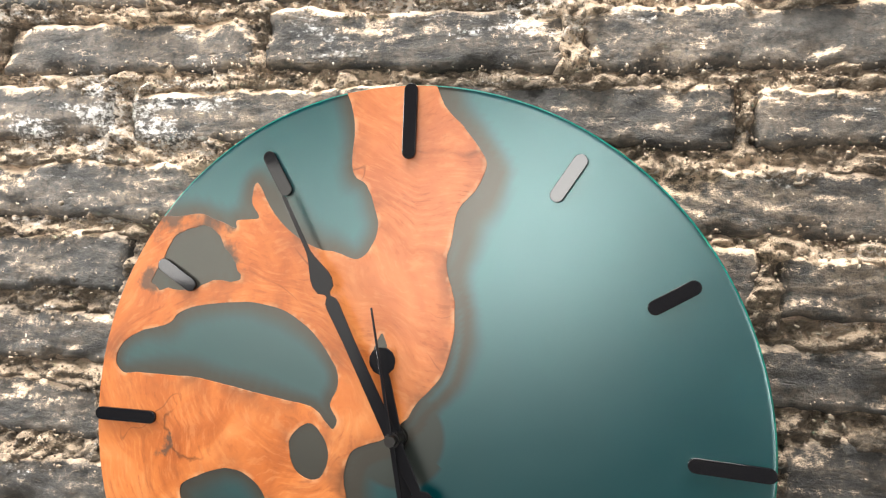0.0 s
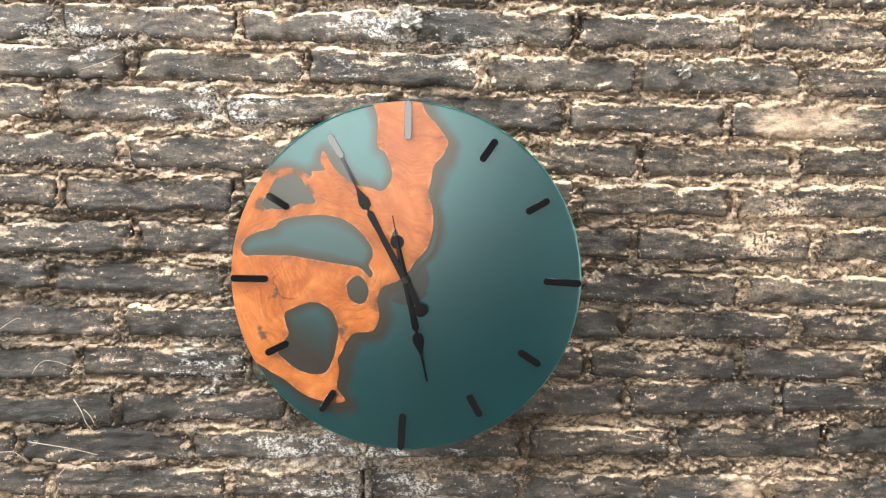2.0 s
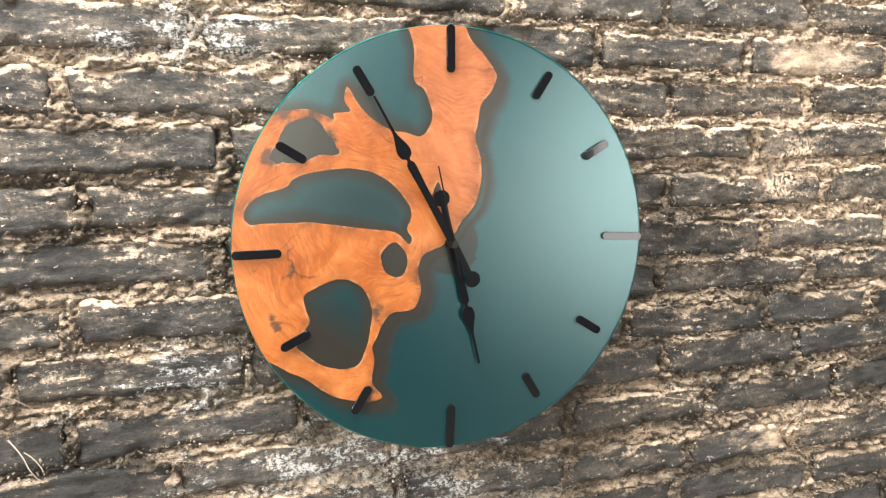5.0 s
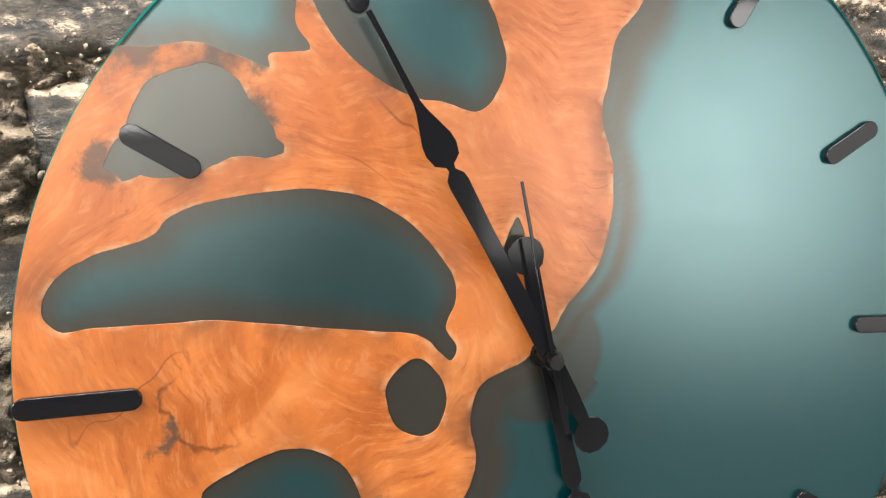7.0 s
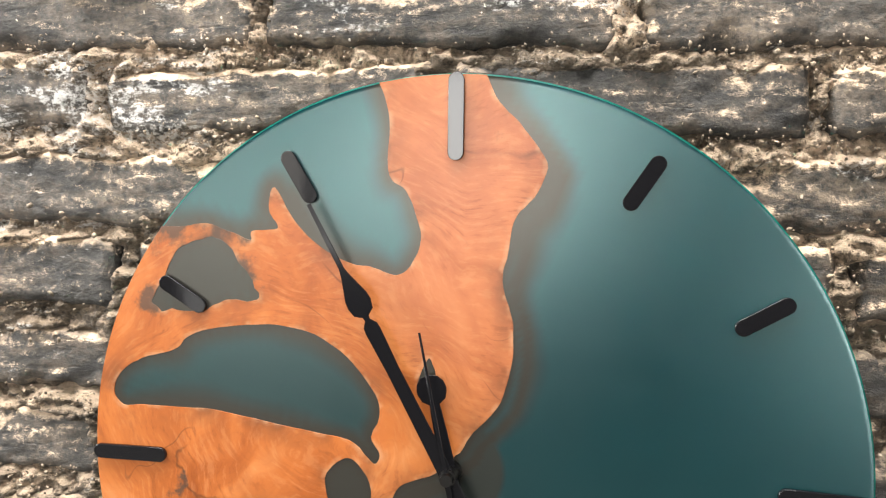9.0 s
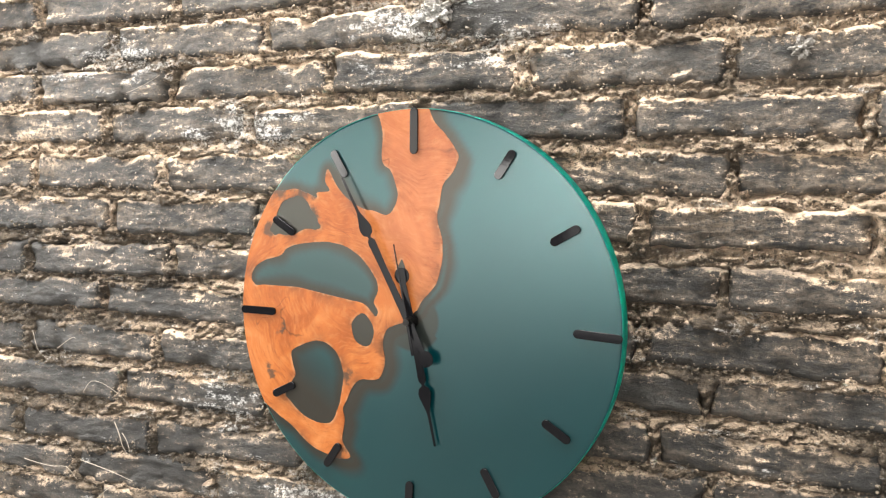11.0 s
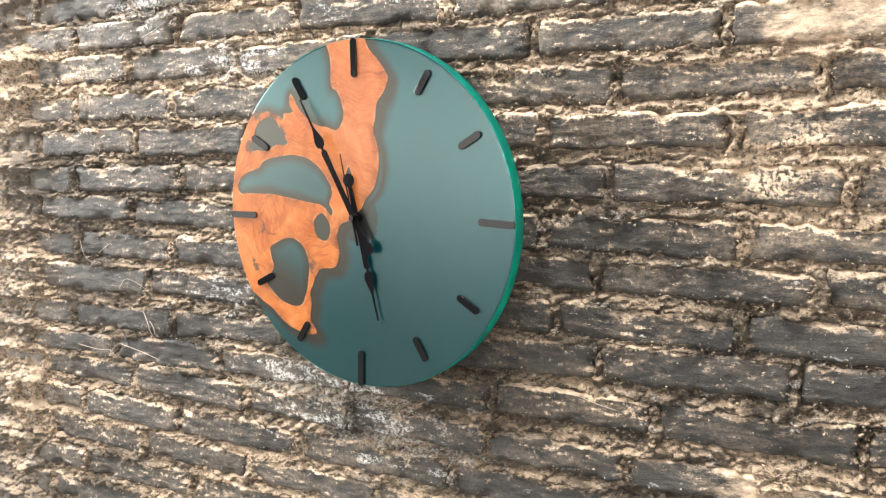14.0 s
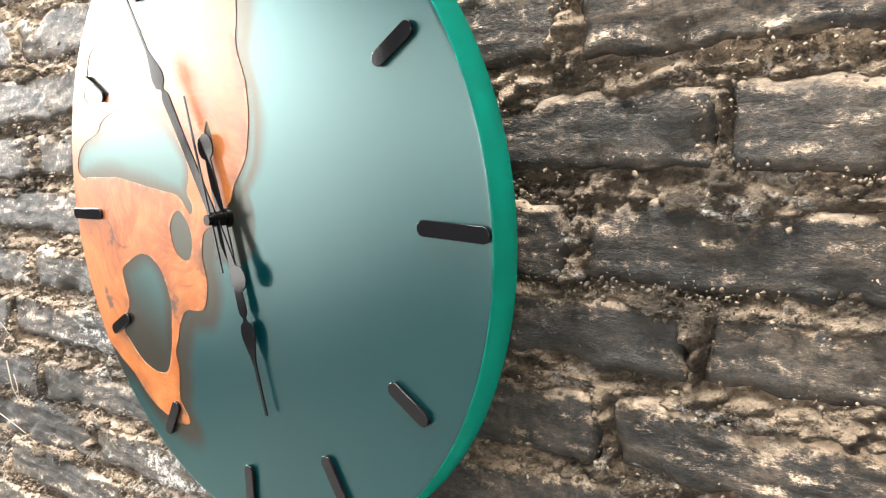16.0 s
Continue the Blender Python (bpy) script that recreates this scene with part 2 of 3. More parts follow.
def wood_material():
    """Oiled root wood: growth lines bent round an old knot and along the edges, paler and pinker up the limb, with sunken dark blots."""
    n = Nodes("oiled_root_wood")
    c = n.add("TexCoord").outputs["Object"]
    depth = n.add("Attribute", {"attribute_name": "inward"}).outputs["Fac"]
    parts = n.add("SeparateXYZ", Vector=c)
    warp = n.add("TexNoise", Vector=c, Scale=7.0, Detail=3.0, Roughness=0.5)
    off = n.add("VectorMath", {"operation": "MULTIPLY_ADD"}, i0=warp.outputs["Color"], i1=(0.16, 0.16, 0.16), i2=c).outputs[0]

    torn = n.add("VectorMath", {"operation": "MULTIPLY_ADD"}, i0=n.add("TexNoise", Vector=c, Scale=45.0, Detail=4.0, Roughness=0.65).outputs["Color"], i1=(0.04, 0.04, 0.04), i2=c).outputs[0]

    def spot(x, z, reach, power=0.3, stretch=1.0, at=c):
        flat = n.add("Mapping", Vector=at, Location=(-x * 0.25, 0, -z * 0.25 * stretch), Scale=(1, 0, stretch)).outputs[0]
        far = n.add("VectorMath", {"operation": "LENGTH"}, i0=flat).outputs["Value"]
        return far, n.level(far, reach * 0.25, reach * 0.25 * power)

    fig = n.noise(off, 9, 5, 0.6, 1.2)
    fibre = n.noise(n.add("Mapping", Vector=off, Scale=(1, 1, 5)).outputs[0], 90, 5, 0.7)
    knot, _ = spot(-0.42, 0.0, 1.0, 0.3, 1.5)
    bend = n.math("ADD", n.math("MULTIPLY", n.noise(c, 10, 2, 0.45), 0.20), n.math("ADD", n.math("MULTIPLY", knot, 3.2), n.math("MULTIPLY", depth, 0.6)))
    growth = n.add("CombineXYZ", X=bend, Y=n.math("MULTIPLY", parts.outputs[0], 0.9), Z=n.math("MULTIPLY", parts.outputs[2], 0.9)).outputs[0]
    rings = n.noise(growth, 62, 4, 0.65)
    broad = n.noise(growth, 17, 3, 0.5)
    vein = n.math("ABSOLUTE", n.math("SUBTRACT", n.noise(off, 6, 2, 0.4, 0.8), 0.5))
    col = n.ramp(fig, [(0.27, (0.20, 0.050, 0.010)), (0.42, (0.29, 0.080, 0.017)), (0.55, (0.37, 0.113, 0.027)), (0.72, (0.44, 0.163, 0.052))])
    limb = n.level(n.math("ADD", parts.outputs[2], n.math("MULTIPLY", parts.outputs[0], 1.1)), 0.015, 0.085)
    col = n.mix(n.math("MULTIPLY", limb, 0.38), col, (0.36, 0.136, 0.074))
    col = n.mix(n.math("MULTIPLY", n.level(broad, 0.48, 0.70), 0.42), col, (0.20, 0.052, 0.012))
    col = n.mix(n.math("MULTIPLY", n.level(rings, 0.47, 0.36), 0.22), col, (0.50, 0.225, 0.095))
    fade = n.level(n.noise(c, 14, 3, 0.5), 0.38, 0.58)
    col = n.mix(n.math("MULTIPLY", n.math("MULTIPLY", n.level(rings, 0.55, 0.66), fade), 0.5), col, (0.14, 0.036, 0.010))
    col = n.mix(n.math("MULTIPLY", n.math("MULTIPLY", n.level(vein, 0.004, 0.0), n.level(n.noise(c, 12, 2, 0.5), 0.50, 0.60)), 0.6), col, (0.05, 0.014, 0.006))
    col = n.mix(n.math("MULTIPLY", n.level(fibre, 0.55, 0.8), 0.22), col, (0.16, 0.05, 0.018))
    burnt = n.math("MULTIPLY", n.level(depth, 0.06, 0.0), n.level(n.noise(c, 22, 4, 0.6), 0.45, 0.62))
    col = n.mix(n.math("MULTIPLY", burnt, 0.7), col, (0.085, 0.034, 0.016))
    bark = n.math("MULTIPLY", n.level(depth, 0.014, 0.003), n.level(n.noise(c, 60, 3, 0.6), 0.46, 0.60))
    col = n.mix(n.math("MULTIPLY", bark, 0.4), col, (0.50, 0.30, 0.17))
    # an old fold: a dark crescent
    ring, _ = spot(-0.66, -0.045, 1.0)
    line = n.level(n.math("ABSOLUTE", n.math("SUBTRACT", n.math("ADD", ring, n.math("MULTIPLY", n.noise(c, 26, 4, 0.6), 0.030)), 0.040)), 0.0015, 0.0003)
    below = n.level(n.math("ADD", parts.outputs[0], n.math("MULTIPLY", parts.outputs[2], 0.8)), -0.176, -0.190)
    col = n.mix(n.math("MULTIPLY", n.math("MULTIPLY", line, below), 0.6), col, (0.055, 0.018, 0.007))
    # blots where the wood sinks under the resin, and small dark knots
    sunk = None
    for x, z, reach in ((-0.77, 0.60, 0.12), (-0.63, 0.60, 0.09), (-0.56, 0.48, 0.07), (-0.84, 0.40, 0.06), (-0.75, -0.11, 0.04), (-0.82, -0.33, 0.05), (-0.36, -0.30, 0.07), (-0.40, -0.72, 0.07)):
        _, here = spot(x + 0.08, z + 0.08, reach, 0.2, 1.0, torn)
        sunk = here if sunk is None else n.math("MAXIMUM", sunk, here)
    blot = n.level(n.math("ADD", n.math("MULTIPLY", sunk, 0.42), n.noise(c, 60, 5, 0.7)), 0.66, 0.86)
    col = n.mix(n.math("MULTIPLY", blot, 0.85), col, (0.050, 0.036, 0.026))
    n.set(Base_Color=col, Roughness=0.6, Specular_IOR_Level=0.0)
    return satin(n, n.p.outputs[0], 0.32, 1.38)


M_RESIN, M_RIM, M_WOOD = resin_material(), rim_material(), wood_material()
M_BACK = plain("frosted_resin_back", (0.10, 0.50, 0.46), 0.6)
M_BLACK = plain("piano_black_acrylic", (0.006, 0.006, 0.007), 0.06, 0.0, 0.04)
M_BLACK.node_tree.nodes["Principled BSDF"].inputs["Specular IOR Level"].default_value = 0.3
M_HAND = plain("black_lacquer", (0.006, 0.006, 0.007), 0.1, 0.0, 0.04)
M_HAND.node_tree.nodes["Principled BSDF"].inputs["Specular IOR Level"].default_value = 0.18
M_STEEL = plain("dark_steel", (0.035, 0.034, 0.033), 0.35, 1.0, 0.05)
M_PLASTIC = plain("black_plastic", (0.02, 0.02, 0.02), 0.5)
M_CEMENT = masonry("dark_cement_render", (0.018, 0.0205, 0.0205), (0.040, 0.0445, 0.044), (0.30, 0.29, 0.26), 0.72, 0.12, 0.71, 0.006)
M_PLASTER = plain("dim_plaster", (0.075, 0.071, 0.068), 0.9)
M_FLOOR = plain("concrete_floor", (0.18, 0.17, 0.155), 0.5)


# ---- structure ----
def mesh_of(name, bm, material):
    me = bpy.data.meshes.new(name)
    bm.to_mesh(me)
    bm.free()
    for m in material if isinstance(material, (list, tuple)) else [material]:
        me.materials.append(m)
    return me


def part(name, bm, material, parent, label=""):
    ob = new(name, mesh_of(name, bm, material))
    ob.parent = parent
    return tagged(ob, label)


def box(bm, lo, hi):
    r = bmesh.ops.create_cube(bm, size=1.0)
    size, mid = Vector(hi) - Vector(lo), (Vector(hi) + Vector(lo)) / 2
    for v in r["verts"]:
        v.co = Vector((v.co.x * size.x, v.co.y * size.y, v.co.z * size.z)) + mid
    return r["verts"]


def wall_with_openings(name, along, fixed, thick, a0, a1, height, holes):
    """A wall in pieces round its openings; along is 0 for x, 1 for y."""
    bm = bmesh.new()

    def piece(p0, p1, z0, z1):
        if p1 - p0 < 0.01 or z1 - z0 < 0.01:
            return
        lo, hi = [0, 0, z0], [0, 0, z1]
        lo[along], hi[along] = p0, p1
        lo[1 - along], hi[1 - along] = fixed, fixed + thick
        box(bm, lo, hi)

    at, spans = a0, sorted({(h[0], h[1]) for h in holes})
    for p0, p1 in spans:
        piece(at, p0, 0, height)
        low = 0
        for z0, z1 in sorted(h[2:] for h in holes if h[:2] == (p0, p1)):
            piece(p0, p1, low, z0)
            low = z1
        piece(p0, p1, low, height)
        at = p1
    piece(at, a1, 0, height)
    return tagged(new(name, mesh_of(name, bm, M_PLASTER)), "dim plastered wall of the unseen room", "wall", kind="structure")


# unseen room shell, assumed, to keep reflections dark round the openings
wall_with_openings("wall_south", 0, ROOM_Y0 - 0.25, 0.25, ROOM_X0 - 0.25, ROOM_X1 + 0.25, ROOM_H, [w[:4] for w in FAR_WINDOWS])
wall_with_openings("wall_west", 1, ROOM_X0 - 0.25, 0.25, ROOM_Y0, 0.3, ROOM_H, [w[:4] for w in SIDE_WINDOWS])
wall_with_openings("wall_east", 1, ROOM_X1, 0.25, ROOM_Y0, 0.3, ROOM_H, [])
bm = bmesh.new()
box(bm, (ROOM_X0 - 0.25, ROOM_Y0 - 0.25, -0.1), (ROOM_X1 + 0.25, 0.3, 0))
tagged(new("floor", mesh_of("floor", bm, M_FLOOR)), "dark concrete floor of the unseen room", "floor", kind="structure")
bm = bmesh.new()
x0, x1, y0, y1 = SKYLIGHT
for lo, hi in (((ROOM_X0 - 0.25, ROOM_Y0 - 0.25), (x0, 0.3)), ((x1, ROOM_Y0 - 0.25), (ROOM_X1 + 0.25, 0.3)), ((x0, ROOM_Y0 - 0.25), (x1, y0)), ((x0, y1), (x1, 0.3))):
    box(bm, (*lo, ROOM_H), (*hi, ROOM_H + 0.1))
tagged(new("ceiling", mesh_of("ceiling", bm, M_PLASTER)), "dim plastered ceiling of the unseen room with an assumed open skylight", "ceiling", kind="structure")

# the brick wall: courses from top to bottom, height of the middle at x = -0.4 and at x = 0.4, and where its upright joints are
COURSES = [
    (2.147, 2.16, (-0.76, -0.51, -0.26, -0.01, 0.24, 0.49, 0.74)),
    (2.085, 2.10, (-0.66, -0.41, -0.16, 0.10, 0.35, 0.60)),
    (2.022, 2.04, (-0.65, -0.40, -0.13, 0.12, 0.37, 0.62)),
    (1.960, 1.978, (-0.756, -0.51, -0.25, 0.0, 0.245, 0.505, 0.737)),
    (1.903, 1.911, (-0.653, -0.405, -0.152, 0.108, 0.342, 0.599)),
    (1.843, 1.847, (-0.77, -0.517, -0.276, -0.02, 0.236, 0.483, 0.749)),
    (1.777, 1.786, (-0.656, -0.415, -0.16, 0.10, 0.35, 0.592)),
    (1.714, 1.724, (-0.763, -0.505, -0.25, 0.0, 0.254, 0.499, 0.756)),
    (1.647, 1.658, (-0.662, -0.397, -0.15, 0.10, 0.347, 0.627)),
    (1.590, 1.590, (-0.763, -0.517, -0.26, 0.0, 0.26, 0.515, 0.76)),
    (1.525, 1.534, (-0.661, -0.416, -0.16, 0.09, 0.334, 0.601)),
    (1.464, 1.475, (-0.763, -0.48, -0.23, 0.02, 0.28, 0.519, 0.729)),
    (1.398, 1.420, (-0.674, -0.42, -0.17, 0.09, 0.342, 0.581)),
    (1.340, 1.354, (-0.80, -0.562, -0.315, -0.06, 0.191, 0.417, 0.658)),
    (1.284, 1.281, (-0.76, -0.515, -0.256, -0.05, 0.186, 0.384, 0.574)),
    (1.222, 1.222, (-0.834, -0.653, -0.408, -0.15, 0.129, 0.363, 0.613)),
    (1.165, 1.161, (-0.748, -0.497, -0.254, 0.0, 0.263, 0.505, 0.77)),
    (1.106, 1.112, (-0.652, -0.386, -0.13, 0.12, 0.365, 0.617)),
    (1.045, 1.050, (-0.75, -0.5, -0.25, 0.0, 0.25, 0.5, 0.75)),
    (0.983, 0.988, (-0.66, -0.41, -0.15, 0.10, 0.35, 0.60)),
    (0.921, 0.926, (-0.75, -0.5, -0.25, 0.0, 0.25, 0.5, 0.75)),
]
WALL_X0, WALL_X1 = -1.2, 1.2


def course_z(row, x):
    return row[0] + (row[1] - row[0]) * (x + 0.4) / 0.8


bm = bmesh.new()
box(bm, (ROOM_X0, 0.02, 0), (ROOM_X1, 0.3, ROOM_H))
wall = tagged(new("wall_north", mesh_of("wall_north", bm, M_MORTAR)), "old dark grey brick wall with crumbling sandy mortar", "wall", kind="structure")


# ---- the clock ----
CLOCK = Matrix(((0.99715, 0.07538, 0.0, 0.0), (-0.07528, 0.99572, -0.05357, -0.0589), (-0.00404, 0.05342, 0.99856, 1.6), (0, 0, 0, 1)))
RADIUS, THICK = 0.25, 0.023
clock = tagged(new("wall_clock"), "round teal resin and orange wood wall clock on a brick wall", "clock")
clock.matrix_basis = CLOCK


def smooth_loop(points, closed=True, wobble=0.004, seed=0.0, step=5):
    """A flowing outline through a few control points, with a slightly ragged edge."""
    out, n = [], len(points)
    for i in range(n if closed else n - 1):
        p = [Vector(points[(i + k) % n] if closed else points[min(max(i + k, 0), n - 1)]) for k in (-1, 0, 1, 2)]
        for s in range(step):
            t = s / step
            q = 0.5 * (2 * p[1] + (p[2] - p[0]) * t + (2 * p[0] - 5 * p[1] + 4 * p[2] - p[3]) * t * t + (3 * p[1] - p[0] - 3 * p[2] + p[3]) * t ** 3)
            w = noise.noise_vector(Vector((q.x * 14, q.y * 14, seed))) + 0.6 * noise.noise_vector(Vector((q.x * 45, q.y * 45, seed)))
            out.append((q.x + wobble * w.x, q.y + wobble * w.y))
    if not closed:
        out.append(points[-1])
    return out


def arc(a0, a1, steps, r=0.997):
    return [(r * math.sin(radians(a0 + (a1 - a0) * i / steps)), r * math.cos(radians(a0 + (a1 - a0) * i / steps))) for i in range(steps + 1)]


# outlines in units of the radius, x to the right and y up
UPPER_LEFT = [(-0.205, 0.977), (-0.18, 0.91), (-0.175, 0.85), (-0.175, 0.75), (-0.13, 0.71), (-0.10, 0.64), (-0.09, 0.59), (-0.11, 0.53), (-0.15, 0.495),
              (-0.21, 0.51), (-0.27, 0.52), (-0.34, 0.55), (-0.42, 0.62), (-0.48, 0.71), (-0.495, 0.65), (-0.47, 0.605), (-0.54, 0.595), (-0.545, 0.57),
              (-0.60, 0.59), (-0.67, 0.61), (-0.75, 0.60), (-0.797, 0.60)]
LOWER = [(-0.857, -0.512), (-0.76, -0.57), (-0.70, -0.60), (-0.62, -0.66), (-0.56, -0.70), (-0.48, -0.725), (-0.40, -0.74), (-0.335, -0.72), (-0.38, -0.65),
         (-0.37, -0.54), (-0.38, -0.48), (-0.355, -0.43), (-0.33, -0.37), (-0.28, -0.32), (-0.18, -0.305), (-0.145, -0.22), (-0.16, -0.14), (-0.15, -0.08),
         (-0.12, -0.045), (-0.04, -0.01), (0.02, 0.05)]
RIGHT = [(0.02, 0.05), (0.045, 0.09), (0.11, 0.17), (0.14, 0.25), (0.15, 0.33), (0.145, 0.39), (0.12, 0.49), (0.13, 0.56), (0.145, 0.64), (0.19, 0.70),
         (0.22, 0.77), (0.205, 0.81), (0.15, 0.88), (0.10, 0.93), (0.065, 0.996)]
OUTER = (smooth_loop(UPPER_LEFT, False, 0.003, 1) + arc(-53.5, -120.5, 40) + smooth_loop(LOWER, False, 0.003, 2)[:-1] + smooth_loop(RIGHT, False, 0.004, 3)[:-1]
         + arc(3.8, -11.5, 12)[:-1])
HOLES = [
    smooth_loop([(-0.81, 0.44), (-0.76, 0.53), (-0.70, 0.57), (-0.63, 0.57), (-0.57, 0.51), (-0.52, 0.42), (-0.63, 0.40), (-0.71, 0.37), (-0.79, 0.37), (-0.82, 0.40)], True, 0.015, 4),
    smooth_loop([(-0.945, 0.14), (-0.92, 0.20), (-0.86, 0.24), (-0.76, 0.27), (-0.72, 0.31), (-0.61, 0.34), (-0.47, 0.35), (-0.36, 0.33), (-0.26, 0.26), (-0.20, 0.18),
                 (-0.19, 0.12), (-0.21, 0.07), (-0.188, 0.03), (-0.20, 0.0), (-0.225, 0.02), (-0.26, 0.055), (-0.33, 0.068), (-0.50, 0.09), (-0.64, 0.11), (-0.74, 0.11),
                 (-0.86, 0.11), (-0.915, 0.105)], True, 0.003, 5),
    smooth_loop([(-0.092, 0.215), (-0.08, 0.26), (-0.062, 0.288), (-0.047, 0.255), (-0.042, 0.215), (-0.065, 0.195)], True, 0.003, 8),
    smooth_loop([(-0.335, -0.05), (-0.31, -0.01), (-0.27, 0.01), (-0.23, -0.02), (-0.21, -0.08), (-0.23, -0.14), (-0.27, -0.155), (-0.32, -0.12)], True, 0.003, 6),
    smooth_loop([(-0.69, -0.22), (-0.62, -0.18), (-0.52, -0.15), (-0.43, -0.19), (-0.38, -0.29), (-0.385, -0.38), (-0.41, -0.49), (-0.45, -0.56), (-0.52, -0.575),
                 (-0.61, -0.55), (-0.69, -0.49), (-0.73, -0.44), (-0.67, -0.35), (-0.68, -0.29)], True, 0.004, 7),
]


HOLE_DEPTH = (0.95, 0.25, 0.95, 0.95, 0.6)  # how much wood lies under the resin in each hole


def filled(loops, depth, bevel=0.0):
    """A flat plate of the given outlines (holes inside the first), in the x-z plane from y = 0 back to y = depth."""
    cu = bpy.data.curves.new("outline", "CURVE")
    cu.dimensions, cu.fill_mode, cu.extrude = "2D", "BOTH", depth / 2 - bevel
    cu.bevel_depth, cu.bevel_resolution = bevel, 1
    for loop in loops:
        sp = cu.splines.new("POLY")
        sp.points.add(len(loop) - 1)
        for p, (x, y) in zip(sp.points, loop):
            p.co = (x, y, 0, 1)
        sp.use_cyclic_u = True
    ob = bpy.data.objects.new("outline", cu)
    bm = bmesh.new()
    me = ob.to_mesh()
    bm.from_mesh(me)
    ob.to_mesh_clear()
    bpy.data.objects.remove(ob)
    bpy.data.curves.remove(cu)
    for v in bm.verts:
        v.co = Vector((v.co.x, depth / 2 - v.co.z, v.co.y))
    bmesh.ops.remove_doubles(bm, verts=bm.verts, dist=1e-6)
    bmesh.ops.recalc_face_normals(bm, faces=bm.faces)
    return bm


def inside(loop, q):
    pts = np.array(loop)
    nxt = np.roll(pts, -1, 0)
    cross = ((pts[:, 1] > q[1]) != (nxt[:, 1] > q[1])) & (q[0] < (nxt[:, 0] - pts[:, 0]) * (q[1] - pts[:, 1]) / (nxt[:, 1] - pts[:, 1] + 1e-12) + pts[:, 0])
    return bool(cross.sum() % 2)


def dial_mesh():
    bm = bmesh.new()
    segs, rings = 240, 70
    outline = np.array([p for loop in [OUTER, *HOLES] for p in loop])
    radii = [RADIUS * (i / rings) for i in range(rings)] + [RADIUS - 0.0012, RADIUS - 0.0003, RADIUS, RADIUS, RADIUS - 0.001]
    depths = [0.0] * rings + [0.0, 0.0004, 0.0014, THICK - 0.0012, THICK]
    layer = bm.verts.layers.float.new("sunk_and_shaded")
    prev, centre = None, bm.verts.new((0, 0, 0))
    for k, (r, d) in enumerate(zip(radii, depths)):
        if k == 0:
            continue
        ring = []
        for s in range(segs):
            a = 2 * math.pi * s / segs
            x, z = r * math.sin(a), r * math.cos(a)
            v = bm.verts.new((x, d, z))
            if k <= rings:
                q = np.array((x, z)) / RADIUS
                gap = float(np.sqrt(((outline - q) ** 2).sum(1).min()))
                blot = noise.noise(Vector((q[0] * 4, q[1] * 4, 9)))
                if inside(OUTER, q):
                    hole = min(range(len(HOLES)), key=lambda h: float(((np.array(HOLES[h]) - q) ** 2).sum(1).min()))
                    deep = HOLE_DEPTH[hole] + (0.5 * min(1.0, max(-1.0, ((q[1] + 0.36) * -7 - (q[0] + 0.50) * 5))) if hole == 4 else 0.0)
                    wide = 0.075 + 0.05 * blot
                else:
                    # offset halo, wider to the lower right: parallax plus painted shadow of the wood
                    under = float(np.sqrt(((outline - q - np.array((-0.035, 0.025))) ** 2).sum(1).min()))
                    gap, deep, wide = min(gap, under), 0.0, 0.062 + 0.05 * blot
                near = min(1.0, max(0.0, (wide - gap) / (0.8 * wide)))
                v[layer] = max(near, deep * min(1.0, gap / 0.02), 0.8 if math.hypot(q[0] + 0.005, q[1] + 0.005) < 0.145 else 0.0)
            ring.append(v)
        for s in range(segs):
            n = (s + 1) % segs
            f = bm.faces.new((centre, ring[n], ring[s]) if prev is None else (prev[s], prev[n], ring[n], ring[s]))
            f.material_index = 0 if k <= rings else 1
            f.smooth = True
        prev = ring
    f = bm.faces.new(prev)
    f.material_index = 2
    bmesh.ops.recalc_face_normals(bm, faces=bm.faces)
    return bm


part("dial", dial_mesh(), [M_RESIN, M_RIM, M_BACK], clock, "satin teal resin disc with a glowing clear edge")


def wood_mesh():
    """The wood slab, finely divided, with the distance to its nearest natural edge at every vertex."""
    bm = filled([[(x * RADIUS, y * RADIUS) for x, y in loop] for loop in [OUTER, *HOLES]], 0.006, 0.0001)
    for _ in range(7):
        long_edges = [e for e in bm.edges if e.calc_length() > 0.006]
        if not long_edges:
            break
        bmesh.ops.subdivide_edges(bm, edges=long_edges, cuts=1)
        bmesh.ops.triangulate(bm, faces=bm.faces[:])
    layer = bm.verts.layers.float.new("inward")
    edge = np.array([p for loop in [OUTER, *HOLES] for p in loop if math.hypot(*p) < 0.985])
    for v in bm.verts:
        v[layer] = float(np.sqrt(((edge - np.array((v.co.x, v.co.z)) / RADIUS) ** 2).sum(1).min()))
    return bm


wood = part("wood_inlay", wood_mesh(), M_WOOD, clock, "orange oiled wood slab with natural holes")
wood.matrix_basis = pose(0, -0.0005, 0)


def bar_outline(r0, r1, half):
    pts = [(half * math.cos(radians(a)), r1 - half + half * math.sin(radians(a))) for a in range(0, 181, 20)]
    return pts + [(half * math.cos(radians(a)), r0 + half + half * math.sin(radians(a))) for a in range(180, 361, 20)]


